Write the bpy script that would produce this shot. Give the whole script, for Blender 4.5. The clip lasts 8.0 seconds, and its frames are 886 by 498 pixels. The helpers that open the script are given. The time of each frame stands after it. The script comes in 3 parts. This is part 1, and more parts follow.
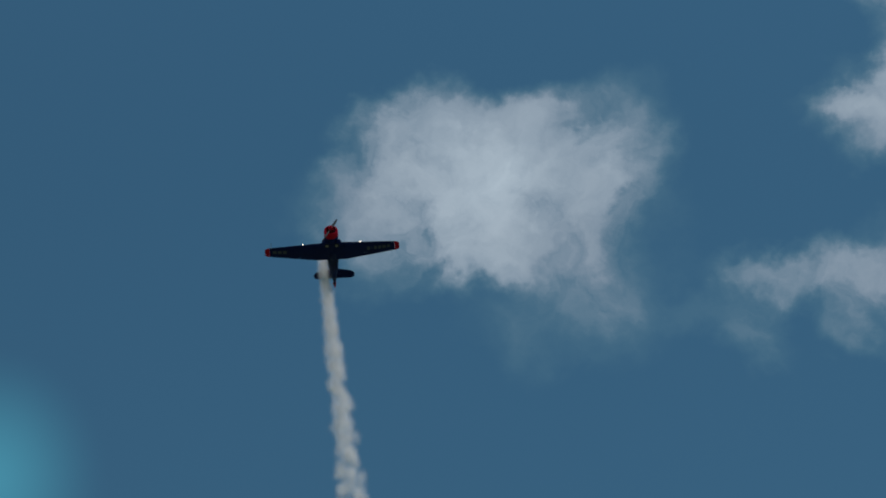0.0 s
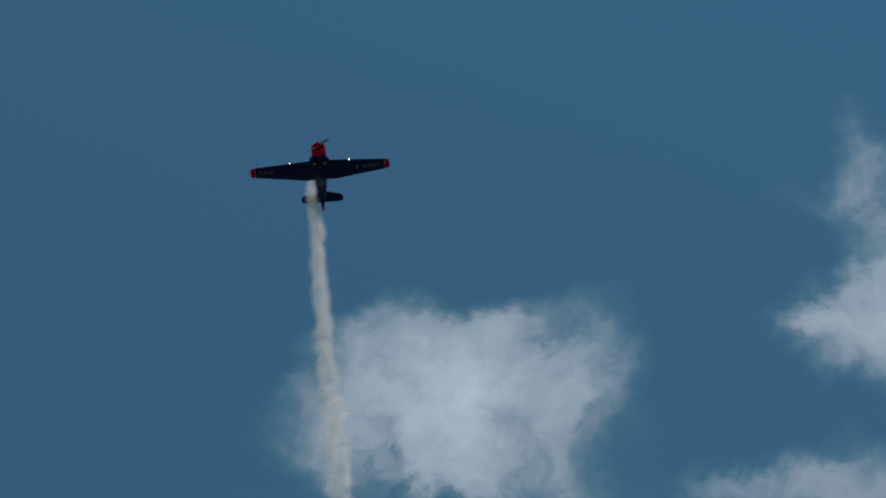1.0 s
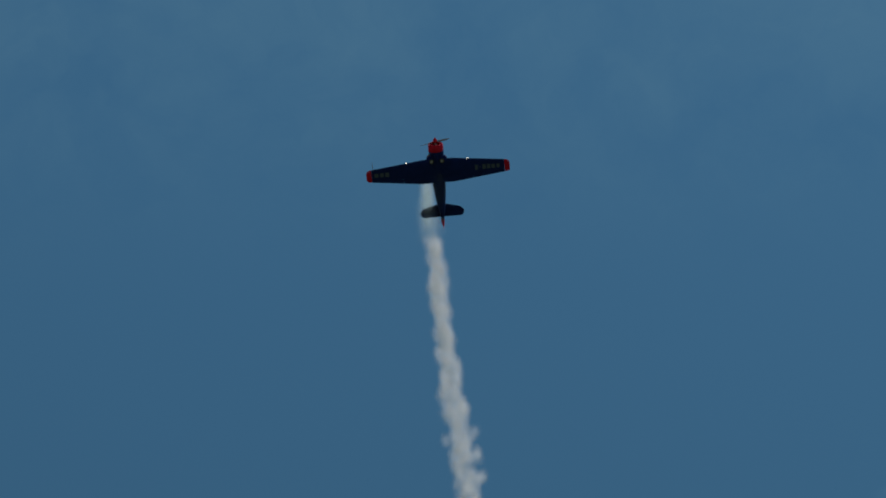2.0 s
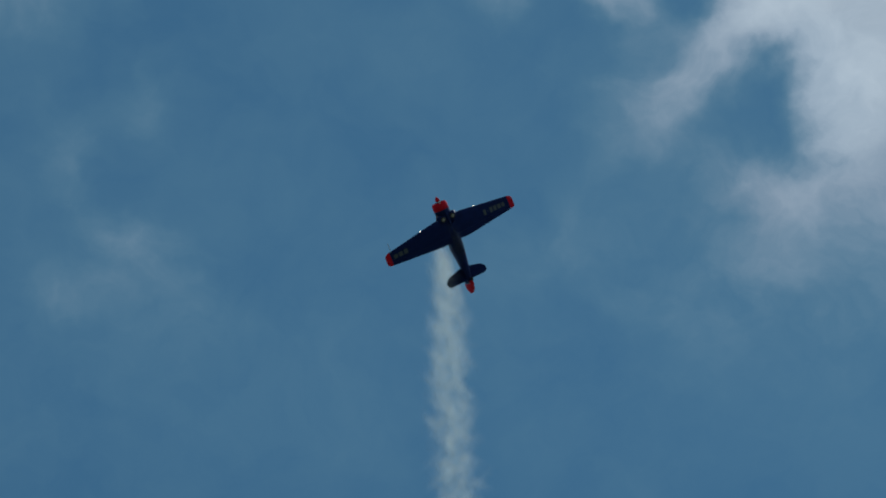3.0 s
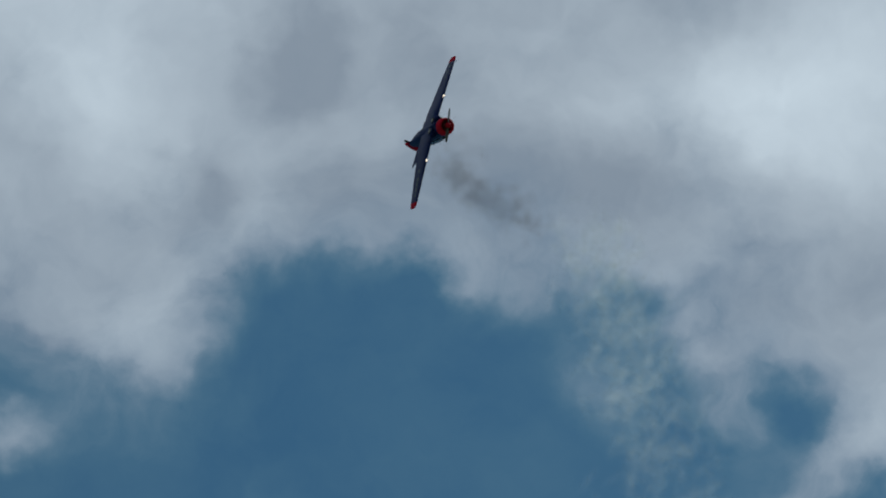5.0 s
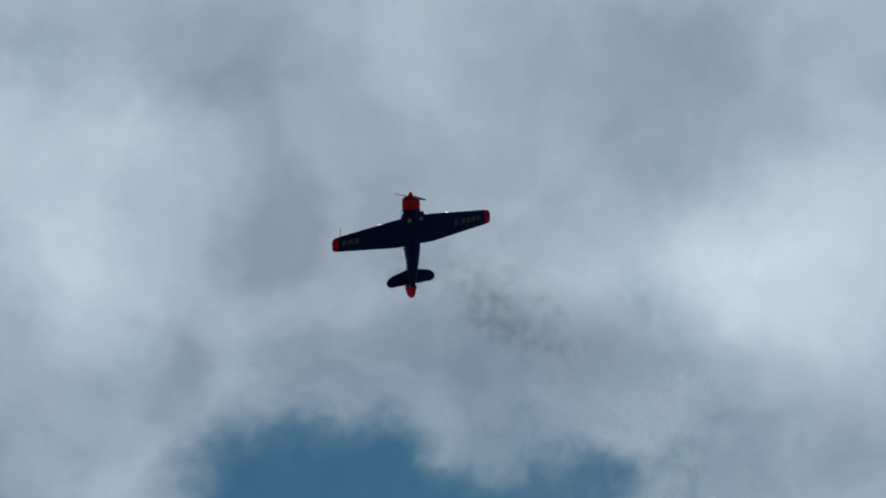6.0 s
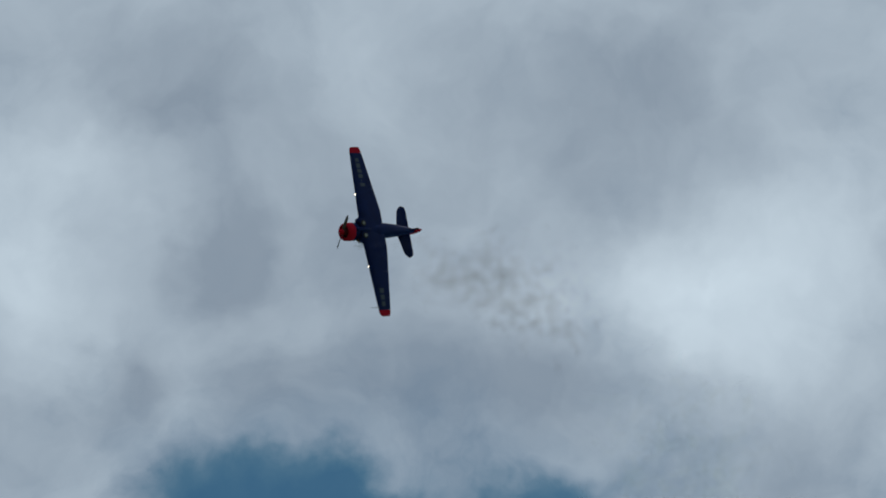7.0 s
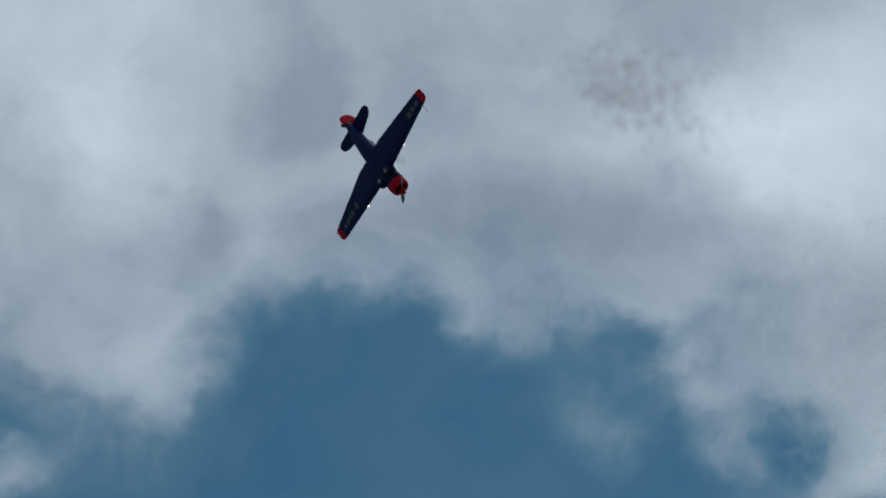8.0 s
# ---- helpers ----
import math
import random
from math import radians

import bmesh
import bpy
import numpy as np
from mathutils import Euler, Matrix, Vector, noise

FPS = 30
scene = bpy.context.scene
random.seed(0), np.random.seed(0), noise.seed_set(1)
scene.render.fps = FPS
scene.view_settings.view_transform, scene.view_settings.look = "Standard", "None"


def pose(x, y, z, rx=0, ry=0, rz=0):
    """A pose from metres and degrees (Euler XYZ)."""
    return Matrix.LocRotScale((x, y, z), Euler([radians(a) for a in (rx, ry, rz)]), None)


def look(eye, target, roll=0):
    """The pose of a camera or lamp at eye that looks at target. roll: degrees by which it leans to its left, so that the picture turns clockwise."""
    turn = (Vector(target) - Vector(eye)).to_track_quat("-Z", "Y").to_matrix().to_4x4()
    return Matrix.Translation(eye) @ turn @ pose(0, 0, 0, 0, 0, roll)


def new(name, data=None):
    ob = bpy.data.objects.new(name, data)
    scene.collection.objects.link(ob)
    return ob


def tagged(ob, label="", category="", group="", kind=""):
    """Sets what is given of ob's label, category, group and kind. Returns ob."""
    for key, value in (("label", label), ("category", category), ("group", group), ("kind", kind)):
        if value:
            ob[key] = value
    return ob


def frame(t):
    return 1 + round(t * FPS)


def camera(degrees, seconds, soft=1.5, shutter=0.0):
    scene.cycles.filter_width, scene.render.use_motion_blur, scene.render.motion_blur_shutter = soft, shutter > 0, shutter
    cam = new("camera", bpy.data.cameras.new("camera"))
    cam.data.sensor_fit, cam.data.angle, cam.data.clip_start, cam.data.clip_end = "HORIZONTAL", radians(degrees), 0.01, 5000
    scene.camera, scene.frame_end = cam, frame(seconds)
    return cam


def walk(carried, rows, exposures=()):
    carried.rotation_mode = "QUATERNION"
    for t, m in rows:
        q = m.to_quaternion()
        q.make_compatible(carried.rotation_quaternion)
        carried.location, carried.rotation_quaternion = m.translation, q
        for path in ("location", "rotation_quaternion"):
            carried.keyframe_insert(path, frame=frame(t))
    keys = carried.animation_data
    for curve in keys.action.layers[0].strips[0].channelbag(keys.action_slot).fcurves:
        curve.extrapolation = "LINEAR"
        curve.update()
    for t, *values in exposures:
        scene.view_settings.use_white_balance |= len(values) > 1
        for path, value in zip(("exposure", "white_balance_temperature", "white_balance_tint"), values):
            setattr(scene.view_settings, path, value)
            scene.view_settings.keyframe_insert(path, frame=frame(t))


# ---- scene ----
from mathutils import Quaternion

# ---- the camera: one person standing on the airfield, panning a long lens up the sky ----
cam = camera(16.0, 8.0, soft=1.9)
PITCH_0 = 38.0
CAMERA_ROWS = [
    (0.0, pose(0, 0, 1.7, 128.000, -0.000, 0.000)),
    (0.1, pose(0, 0, 1.7, 127.866, 0.139, -0.178)),
    (0.2, pose(0, 0, 1.7, 128.171, 0.533, -0.678)),
    (0.3, pose(0, 0, 1.7, 128.521, 0.493, -0.619)),
    (0.4, pose(0, 0, 1.7, 128.339, 0.121, -0.153)),
    (0.5, pose(0, 0, 1.7, 128.863, 0.084, -0.104)),
    (0.6, pose(0, 0, 1.7, 129.726, 0.033, -0.039)),
    (0.7, pose(0, 0, 1.7, 130.434, 0.087, -0.102)),
    (0.8, pose(0, 0, 1.7, 130.876, 0.141, -0.163)),
    (0.9, pose(0, 0, 1.7, 131.091, 0.074, -0.085)),
    (1.0, pose(0, 0, 1.7, 131.912, 0.398, -0.443)),
    (1.1, pose(0, 0, 1.7, 133.110, 0.751, -0.802)),
    (1.2, pose(0, 0, 1.7, 134.209, 0.709, -0.729)),
    (1.3, pose(0, 0, 1.7, 134.531, 0.439, -0.447)),
    (1.4, pose(0, 0, 1.7, 134.430, 0.007, -0.007)),
    (1.5, pose(0, 0, 1.7, 134.233, -0.437, 0.449)),
    (1.7, pose(0, 0, 1.7, 135.161, -0.969, 0.963)),
    (2.8, pose(0, 0, 1.7, 143.432, -0.932, 0.691)),
    (3.0, pose(0, 0, 1.7, 144.757, -0.940, 0.664)),
    (3.2, pose(0, 0, 1.7, 145.886, -0.969, 0.657)),
    (3.4, pose(0, 0, 1.7, 146.975, -0.990, 0.644)),
    (3.5, pose(0, 0, 1.7, 147.571, -1.006, 0.639)),
    (3.6, pose(0, 0, 1.7, 148.208, -1.013, 0.628)),
    (3.8, pose(0, 0, 1.7, 149.605, -1.019, 0.598)),
    (4.0, pose(0, 0, 1.7, 151.073, -1.043, 0.576)),
    (4.2, pose(0, 0, 1.7, 150.438, -0.840, 0.476)),
    (4.5, pose(0, 0, 1.7, 151.447, -1.570, 0.854)),
    (4.7, pose(0, 0, 1.7, 151.961, -2.639, 1.404)),
    (5.8, pose(0, 0, 1.7, 154.472, -2.976, 1.420)),
    (6.0, pose(0, 0, 1.7, 155.481, -2.467, 1.125)),
    (6.2, pose(0, 0, 1.7, 155.691, -2.265, 1.023)),
    (6.5, pose(0, 0, 1.7, 155.912, -1.960, 0.876)),
    (6.8, pose(0, 0, 1.7, 155.955, -1.782, 0.795)),
    (7.0, pose(0, 0, 1.7, 155.977, -1.670, 0.744)),
    (7.2, pose(0, 0, 1.7, 155.721, -1.629, 0.735)),
    (7.5, pose(0, 0, 1.7, 154.866, -1.758, 0.824)),
    (7.7, pose(0, 0, 1.7, 154.173, -2.071, 1.002)),
    (7.9, pose(0, 0, 1.7, 153.402, -2.581, 1.292)),
    (8.0, pose(0, 0, 1.7, 153.067, -2.812, 1.428)),
]
PLANE_ROWS = [
    (0.0, pose(-10.53, 236.73, 186.25, 3.42, -6.69, -91.55)),
    (0.5, pose(-9.48, 223.51, 192.17, 4.04, -6.44, -92.45)),
    (1.0, pose(-8.26, 210.85, 200.47, 4.07, -6.58, -92.57)),
    (1.5, pose(-7.97, 198.38, 206.59, 3.38, -9.61, -93.48)),
    (2.8, pose(-4.90, 161.27, 221.03, 23.28, -30.75, -109.30)),
    (3.0, pose(-4.62, 154.83, 222.92, 35.64, -24.43, -115.38)),
    (3.2, pose(-4.87, 148.78, 224.62, 51.31, -16.83, -121.52)),
    (3.4, pose(-5.02, 143.36, 226.99, 68.03, -9.19, -127.41)),
    (3.5, pose(-5.06, 140.71, 228.31, 74.40, -5.11, -129.83)),
    (3.6, pose(-5.43, 138.02, 229.45, 85.27, 1.66, -130.89)),
    (3.8, pose(-6.29, 132.82, 231.03, 103.46, 12.47, -133.87)),
    (4.0, pose(-7.48, 126.85, 231.76, 124.08, 25.15, -130.54)),
    (4.2, pose(-7.56, 120.40, 230.91, 145.52, 41.64, -127.00)),
    (4.5, pose(-11.56, 112.86, 225.44, -169.70, 56.28, -104.73)),
    (4.7, pose(-13.16, 109.20, 223.91, -127.29, 59.25, -77.31)),
    (5.8, pose(-14.03, 98.59, 218.83, 11.15, -3.75, -76.44)),
    (6.0, pose(-13.53, 97.35, 217.70, 25.03, -1.86, -91.00)),
    (6.2, pose(-13.31, 97.36, 216.98, 34.06, 3.97, -103.56)),
    (6.5, pose(-12.44, 95.13, 216.27, 41.97, 14.34, -122.55)),
    (6.8, pose(-12.14, 92.71, 214.80, 44.83, 30.85, -143.66)),
    (7.0, pose(-12.43, 92.89, 213.48, 45.10, 42.24, -158.90)),
    (7.2, pose(-13.25, 93.80, 211.81, 41.69, 52.87, 179.05)),
    (7.5, pose(-14.42, 92.69, 210.65, 24.46, 62.59, 129.45)),
    (7.7, pose(-14.93, 89.31, 209.48, 5.07, 59.81, 84.44)),
    (7.9, pose(-15.90, 91.81, 204.16, 2.24, 51.78, 49.49)),
    (8.0, pose(-16.72, 93.98, 200.43, 1.09, 47.22, 29.55)),
]
PROPELLER_TURNS = [(0.0, 152), (0.5, 1356), (1.0, 2470), (1.5, 3601), (3.5, 8382), (4.0, 9666), (4.5, 10931), (6.0, 14616), (6.5, 15818), (7.0, 16969), (7.5, 18134), (8.0, 19386)]
walk(cam, CAMERA_ROWS, [(0.0, -1.06), (1.5, -1.04), (3.0, -0.84), (3.5, -0.95), (4.0, -1.06), (4.5, -1.10), (6.0, -0.99), (8.0, -1.0)])

# ---- light: high sun above the aircraft, sky with broken cloud ----
SUN_DIR = Vector((0.31, 0.21, 0.93)).normalized()
scene.view_settings.exposure = -1.06
scene.cycles.transparent_max_bounces = 512
sun_data = bpy.data.lights.new("sun", "SUN")
sun_data.energy, sun_data.angle, sun_data.color = 4.6, radians(0.53), (1.0, 0.97, 0.93)
sun = new("sun", sun_data)
sun.matrix_world = look(SUN_DIR * 800, (0, 0, 0))

LENS = 784 / math.tan(radians(8.0)) / 1000.0      # sky unit: one thousandth of the picture's scale


def sky_point(u, v):
    """Place on the sky sheet (right, up) of a spot given in the first view's scale."""
    return ((u - 784) / 1000, (441 - v) / 1000)


def build_world():
    world = bpy.data.worlds.new("sky")
    world.use_nodes = True
    scene.world = world
    nt = world.node_tree
    nt.nodes.clear()
    N, L = nt.nodes, nt.links

    def plug(sock, val):
        if isinstance(val, bpy.types.NodeSocket):
            L.new(val, sock)
        else:
            sock.default_value = val

    def math_node(op, a, b=0.0, c=0.0, clamp=False):
        n = N.new("ShaderNodeMath")
        n.operation, n.use_clamp = op, clamp
        for i, val in enumerate((a, b, c)):
            plug(n.inputs[i], val)
        return n.outputs[0]

    def vec(op, a, b):
        n = N.new("ShaderNodeVectorMath")
        n.operation = op
        plug(n.inputs[0], a)
        plug(n.inputs[1], b)
        return n

    def ramp(val, lo, hi, out_lo=0.0, out_hi=1.0):
        n = N.new("ShaderNodeMapRange")
        n.interpolation_type = "SMOOTHSTEP"
        plug(n.inputs["Value"], val)
        for key, x in (("From Min", lo), ("From Max", hi), ("To Min", out_lo), ("To Max", out_hi)):
            n.inputs[key].default_value = x
        return n.outputs[0]

    def fbm(place, scale, detail, rough, distort=0.0, offset=0.0):
        n = N.new("ShaderNodeTexNoise")
        n.noise_dimensions = "3D"
        plug(n.inputs["Vector"], vec("ADD", place, (offset, offset * 0.37, offset * 1.7)).outputs[0])
        n.inputs["Scale"].default_value = scale
        n.inputs["Detail"].default_value = detail
        n.inputs["Roughness"].default_value = rough
        n.inputs["Distortion"].default_value = distort
        return n

    def colour_mix(fac, a, b):
        n = N.new("ShaderNodeMix")
        n.data_type = "RGBA"
        plug(n.inputs[0], fac)
        plug(n.inputs[6], a)
        plug(n.inputs[7], b)
        return n.outputs[2]

    tc = N.new("ShaderNodeTexCoord")
    sep = N.new("ShaderNodeSeparateXYZ")
    L.new(tc.outputs["Generated"], sep.inputs[0])
    right = math_node("MULTIPLY", sep.outputs[0], LENS)
    rise = math_node("ARCTAN2", sep.outputs[2], sep.outputs[1])
    up = math_node("MULTIPLY", math_node("SUBTRACT", rise, radians(PITCH_0)), LENS)
    flat = N.new("ShaderNodeCombineXYZ")
    L.new(right, flat.inputs[0])
    L.new(up, flat.inputs[1])
    place = flat.outputs[0]

    # ragged edges: the sheet is pushed about at two sizes
    big = fbm(place, 3.2, 4.0, 0.55, offset=3.1)
    small = fbm(place, 9.0, 5.0, 0.6, offset=7.7)
    push = vec("SCALE", vec("SUBTRACT", big.outputs["Color"], (0.5, 0.5, 0.5)).outputs[0], (0, 0, 0))
    push.inputs["Scale"].default_value = 0.24
    push2 = vec("SCALE", vec("SUBTRACT", small.outputs["Color"], (0.5, 0.5, 0.5)).outputs[0], (0, 0, 0))
    L.new(ramp(up, 0.8, 1.7, 0.15, 0.07), push2.inputs["Scale"])
    bent = vec("ADD", vec("ADD", place, push.outputs[0]).outputs[0], push2.outputs[0]).outputs[0]
    flatten = vec("MULTIPLY", bent, (1, 1, 0))
    bent = flatten.outputs[0]
    bent_parts = N.new("ShaderNodeSeparateXYZ")
    L.new(bent, bent_parts.inputs[0])

    def blob(sheet, u, v, ru, rv, weight, turn=0.0):
        """Soft oval on the sky sheet: centre, half sizes, thickness, turn in degrees."""
        m = N.new("ShaderNodeMapping")
        m.vector_type = "TEXTURE"
        L.new(sheet, m.inputs["Vector"])
        m.inputs["Location"].default_value = (*sky_point(u, v), 0)
        m.inputs["Rotation"].default_value = (0, 0, radians(turn))
        m.inputs["Scale"].default_value = (ru / 1000, rv / 1000, 1)
        r = vec("LENGTH", m.outputs[0], (0, 0, 0)).outputs["Value"]
        return ramp(r, -0.15, 1.6, weight, 0.0)

    def total(items):
        out = items[0]
        for item in items[1:]:
            out = math_node("ADD", out, item)
        return out

    # thickness of the cloud: overcast overhead, the masses below it
    masses = [ramp(bent_parts.outputs[1], 2.29, 2.70, 0.0, 2.2)]
    for bank in (CUMULUS, SIDE_CLOUDS, LEFT_BANK, RIGHT_BANK, WISPS):
        masses += [blob(bent, *spot) for spot in bank]
    mass = math_node("MINIMUM", math_node("MAXIMUM", total(masses), 0.0), 2.2)
    grain = fbm(bent, 4.6, 6.0, 0.52, 0.15, offset=1.3).outputs["Fac"]
    wisps = fbm(bent, 12.0, 5.0, 0.60, 0.2, offset=5.9).outputs["Fac"]
    texture = math_node("ADD", math_node("MULTIPLY", math_node("SUBTRACT", grain, 0.5), ramp(up, 0.8, 1.7, 2.5, 2.1)),
                        math_node("MULTIPLY", math_node("SUBTRACT", wisps, 0.5), ramp(up, 0.8, 1.7, 1.7, 0.7)))
    depth = math_node("MULTIPLY", mass, math_node("MAXIMUM", math_node("ADD", texture, 1.0), 0.05))
    thin = math_node("MULTIPLY", math_node("ADD", texture, 0.5), ramp(up, 0.8, 1.5, 0.0, 0.10))
    depth = math_node("MAXIMUM", math_node("ADD", depth, thin), 0.0)
    cover = math_node("SUBTRACT", 1.0, math_node("POWER", 2.718, math_node("MULTIPLY", depth, -1.75)))

    # light and dark parts of the cloud
    tone = math_node("MULTIPLY", math_node("SUBTRACT", fbm(bent, 2.6, 5.0, 0.5, 0.1, offset=9.3).outputs["Fac"], 0.5), 0.85)
    fine = math_node("MULTIPLY", math_node("SUBTRACT", grain, 0.5), 0.45)
    lit = math_node("ADD", total([0.29] + [blob(bent, *spot) for spot in LIGHT_AND_DARK]), math_node("ADD", tone, fine), clamp=True)
    cloud = colour_mix(lit, (5.0, 6.2, 7.6, 1), (12.4, 14.6, 16.3, 1))

    sky = N.new("ShaderNodeTexSky")
    sky.sky_type = "NISHITA"
    sky.sun_disc = False
    sky.sun_elevation = math.asin(SUN_DIR.z)
    sky.sun_rotation = math.atan2(SUN_DIR.x, SUN_DIR.y)
    sky.air_density, sky.dust_density, sky.ozone_density = 1.0, 0.0, 2.5
    cloud = colour_mix(ramp(cover, 0.10, 0.62), (2.8, 5.4, 6.5, 1), cloud)
    clear = vec("MULTIPLY", sky.outputs[0], (0.66, 1.14, 1.08)).outputs[0]
    lift = vec("SCALE", clear, (0, 0, 0))
    L.new(ramp(up, 0.0, 1.5, 0.89, 1.10), lift.inputs["Scale"])
    clear = colour_mix(blob(place, -12, 850, 135, 155, 1.0, 0), lift.outputs[0], (1.3, 5.6, 7.9, 1))      # soft teal oval low on the left, mixed into the sky colour
    final = colour_mix(cover, clear, cloud)
    bg = N.new("ShaderNodeBackground")
    L.new(final, bg.inputs["Color"])
    bg.inputs["Strength"].default_value = 0.1
    out = N.new("ShaderNodeOutputWorld")
    L.new(bg.outputs[0], out.inputs["Surface"])


# place on the sheet, half width, half height, thickness, turn
CUMULUS = [
    (870, 345, 200, 125, 1.05), (685, 350, 115, 75, 0.50, 20), (1060, 330, 110, 95, 0.32, -30), (790, 455, 130, 70, 0.42), (975, 440, 140, 85, 0.26),
    (1100, 420, 100, 100, 0.24), (1040, 555, 170, 70, 0.15, 15), (735, 215, 85, 42, 0.36, 35), (910, 200, 130, 45, 0.32), (1085, 235, 65, 75, 0.18, -40),
    (925, 620, 60, 60, 0.06), (560, 360, 60, 35, 0.06),
]
SIDE_CLOUDS = [
    (1600, -55, 80, 100, 0.55), (1615, 215, 120, 95, 0.85), (1505, 195, 70, 35, 0.30), (1630, 80, 70, 100, 0.40), (1500, -10, 70, 30, 0.08),
    (1490, 500, 150, 45, 0.40), (1370, 480, 100, 32, 0.20, -15), (1340, 570, 55, 60, 0.20), (1525, 565, 60, 50, 0.30), (1255, 540, 90, 35, 0.10), (1620, 490, 110, 80, 0.35),
]
LEFT_BANK = [
    (-120, -1920, 210, 185, 0.95), (-10, -1815, 115, 115, 0.38), (440, -1940, 380, 75, 0.28), (-90, -1660, 210, 90, 0.18), (-430, -2010, 270, 220, 0.95), (-286, -1614, 70, 45, 0.25),
    (410, -1905, 65, 95, -0.30), (643, -1890, 150, 80, 0.32), (713, -1755, 70, 100, 0.22), (783, -1655, 75, 65, 0.18), (754, -1794, 70, 60, 0.10), (810, -1850, 55, 40, -0.22),
]
RIGHT_BANK = [
    (1250, -1960, 420, 170, 1.0), (1000, -1840, 190, 100, 0.42, -45), (925, -1725, 165, 70, 0.58, -50), (1110, -1670, 85, 62, -0.20), (1235, -1585, 165, 85, 0.66, 35), (1070, -1510, 90, 70, 0.16),
    (1250, -1500, 60, 45, -0.12), (1465, -1440, 125, 125, 0.90), (1460, -1650, 220, 160, 0.90), (1500, -1850, 300, 200, 0.60), (1300, -1760, 260, 130, 0.60),
]
WISPS = [
    (1230, -1310, 130, 80, 0.28), (1410, -1310, 150, 100, 0.32), (1250, -1150, 270, 140, 0.16), (900, -1230, 150, 100, 0.07), (1050, -1420, 120, 80, 0.18),
    (130, -1175, 80, 70, 0.16), (30, -1090, 80, 50, 0.12), (50, -1330, 50, 100, 0.10), (150, -1480, 60, 70, 0.09), (200, -1070, 130, 70, 0.09),
]
LIGHT_AND_DARK = [
    (860, 330, 220, 110, 0.16), (1000, 460, 170, 110, -0.14), (-150, -2340, 210, 180, 0.45), (-60, -2170, 140, 120, 0.20), (1100, -2225, 310, 140, 0.55),
    (1270, -2380, 220, 130, 0.22), (920, -2200, 200, 80, 0.18), (162, -2548, 130, 90, -0.30), (42, -2620, 130, 80, -0.15), (222, -2268, 95, 120, -0.42), (420, -2230, 250, 260, -0.14),
    (72, -2068, 65, 90, -0.28), (992, -2568, 260, 120, -0.20), (792, -2018, 140, 100, -0.20), (600, -2035, 340, 100, -0.18), (1144, -1894, 250, 150, -0.16),
    (1390, -1450, 130, 130, 0.30), (360, -2050, 240, 90, -0.22),
]
build_world()


# ---- materials ----
def material(name, colour, rough=0.5, metal=0.0, coat=0.0, grain=0.12, scale=3.0, bump=0.0, emit=None, gloss=0.5):
    m = bpy.data.materials.new(name)
    m.use_nodes = True
    nt = m.node_tree
    p = nt.nodes["Principled BSDF"]
    tc = nt.nodes.new("ShaderNodeTexCoord")
    a = nt.nodes.new("ShaderNodeTexNoise")
    a.inputs["Scale"].default_value, a.inputs["Detail"].default_value = scale, 6.0
    b = nt.nodes.new("ShaderNodeTexNoise")
    b.inputs["Scale"].default_value, b.inputs["Detail"].default_value = scale * 9.0, 4.0
    both = nt.nodes.new("ShaderNodeMath")
    both.operation = "ADD"
    for n in (a, b):
        nt.links.new(tc.outputs["Object"], n.inputs["Vector"])
    nt.links.new(a.outputs["Fac"], both.inputs[0])
    nt.links.new(b.outputs["Fac"], both.inputs[1])
    span = nt.nodes.new("ShaderNodeMapRange")
    nt.links.new(both.outputs[0], span.inputs["Value"])
    span.inputs["From Min"].default_value, span.inputs["From Max"].default_value = 0.6, 1.4
    span.inputs["To Min"].default_value, span.inputs["To Max"].default_value = 1 - grain, 1 + grain
    tint = nt.nodes.new("ShaderNodeVectorMath")
    tint.operation = "SCALE"
    tint.inputs[0].default_value = colour
    nt.links.new(span.outputs[0], tint.inputs["Scale"])
    nt.links.new(tint.outputs[0], p.inputs["Base Color"])
    wear = nt.nodes.new("ShaderNodeMapRange")
    nt.links.new(a.outputs["Fac"], wear.inputs["Value"])
    wear.inputs["To Min"].default_value, wear.inputs["To Max"].default_value = max(rough - 0.1, 0.02), min(rough + 0.1, 1)
    nt.links.new(wear.outputs[0], p.inputs["Roughness"])
    p.inputs["Specular IOR Level"].default_value = gloss
    p.inputs["Metallic"].default_value = metal
    p.inputs["Coat Weight"].default_value = coat
    if bump:
        bn = nt.nodes.new("ShaderNodeBump")
        bn.inputs["Strength"].default_value, bn.inputs["Distance"].default_value = bump, 0.02
        nt.links.new(b.outputs["Fac"], bn.inputs["Height"])
        nt.links.new(bn.outputs[0], p.inputs["Normal"])
    if emit:
        p.inputs["Emission Color"].default_value, p.inputs["Emission Strength"].default_value = (*emit[:3], 1), emit[3]
    return m


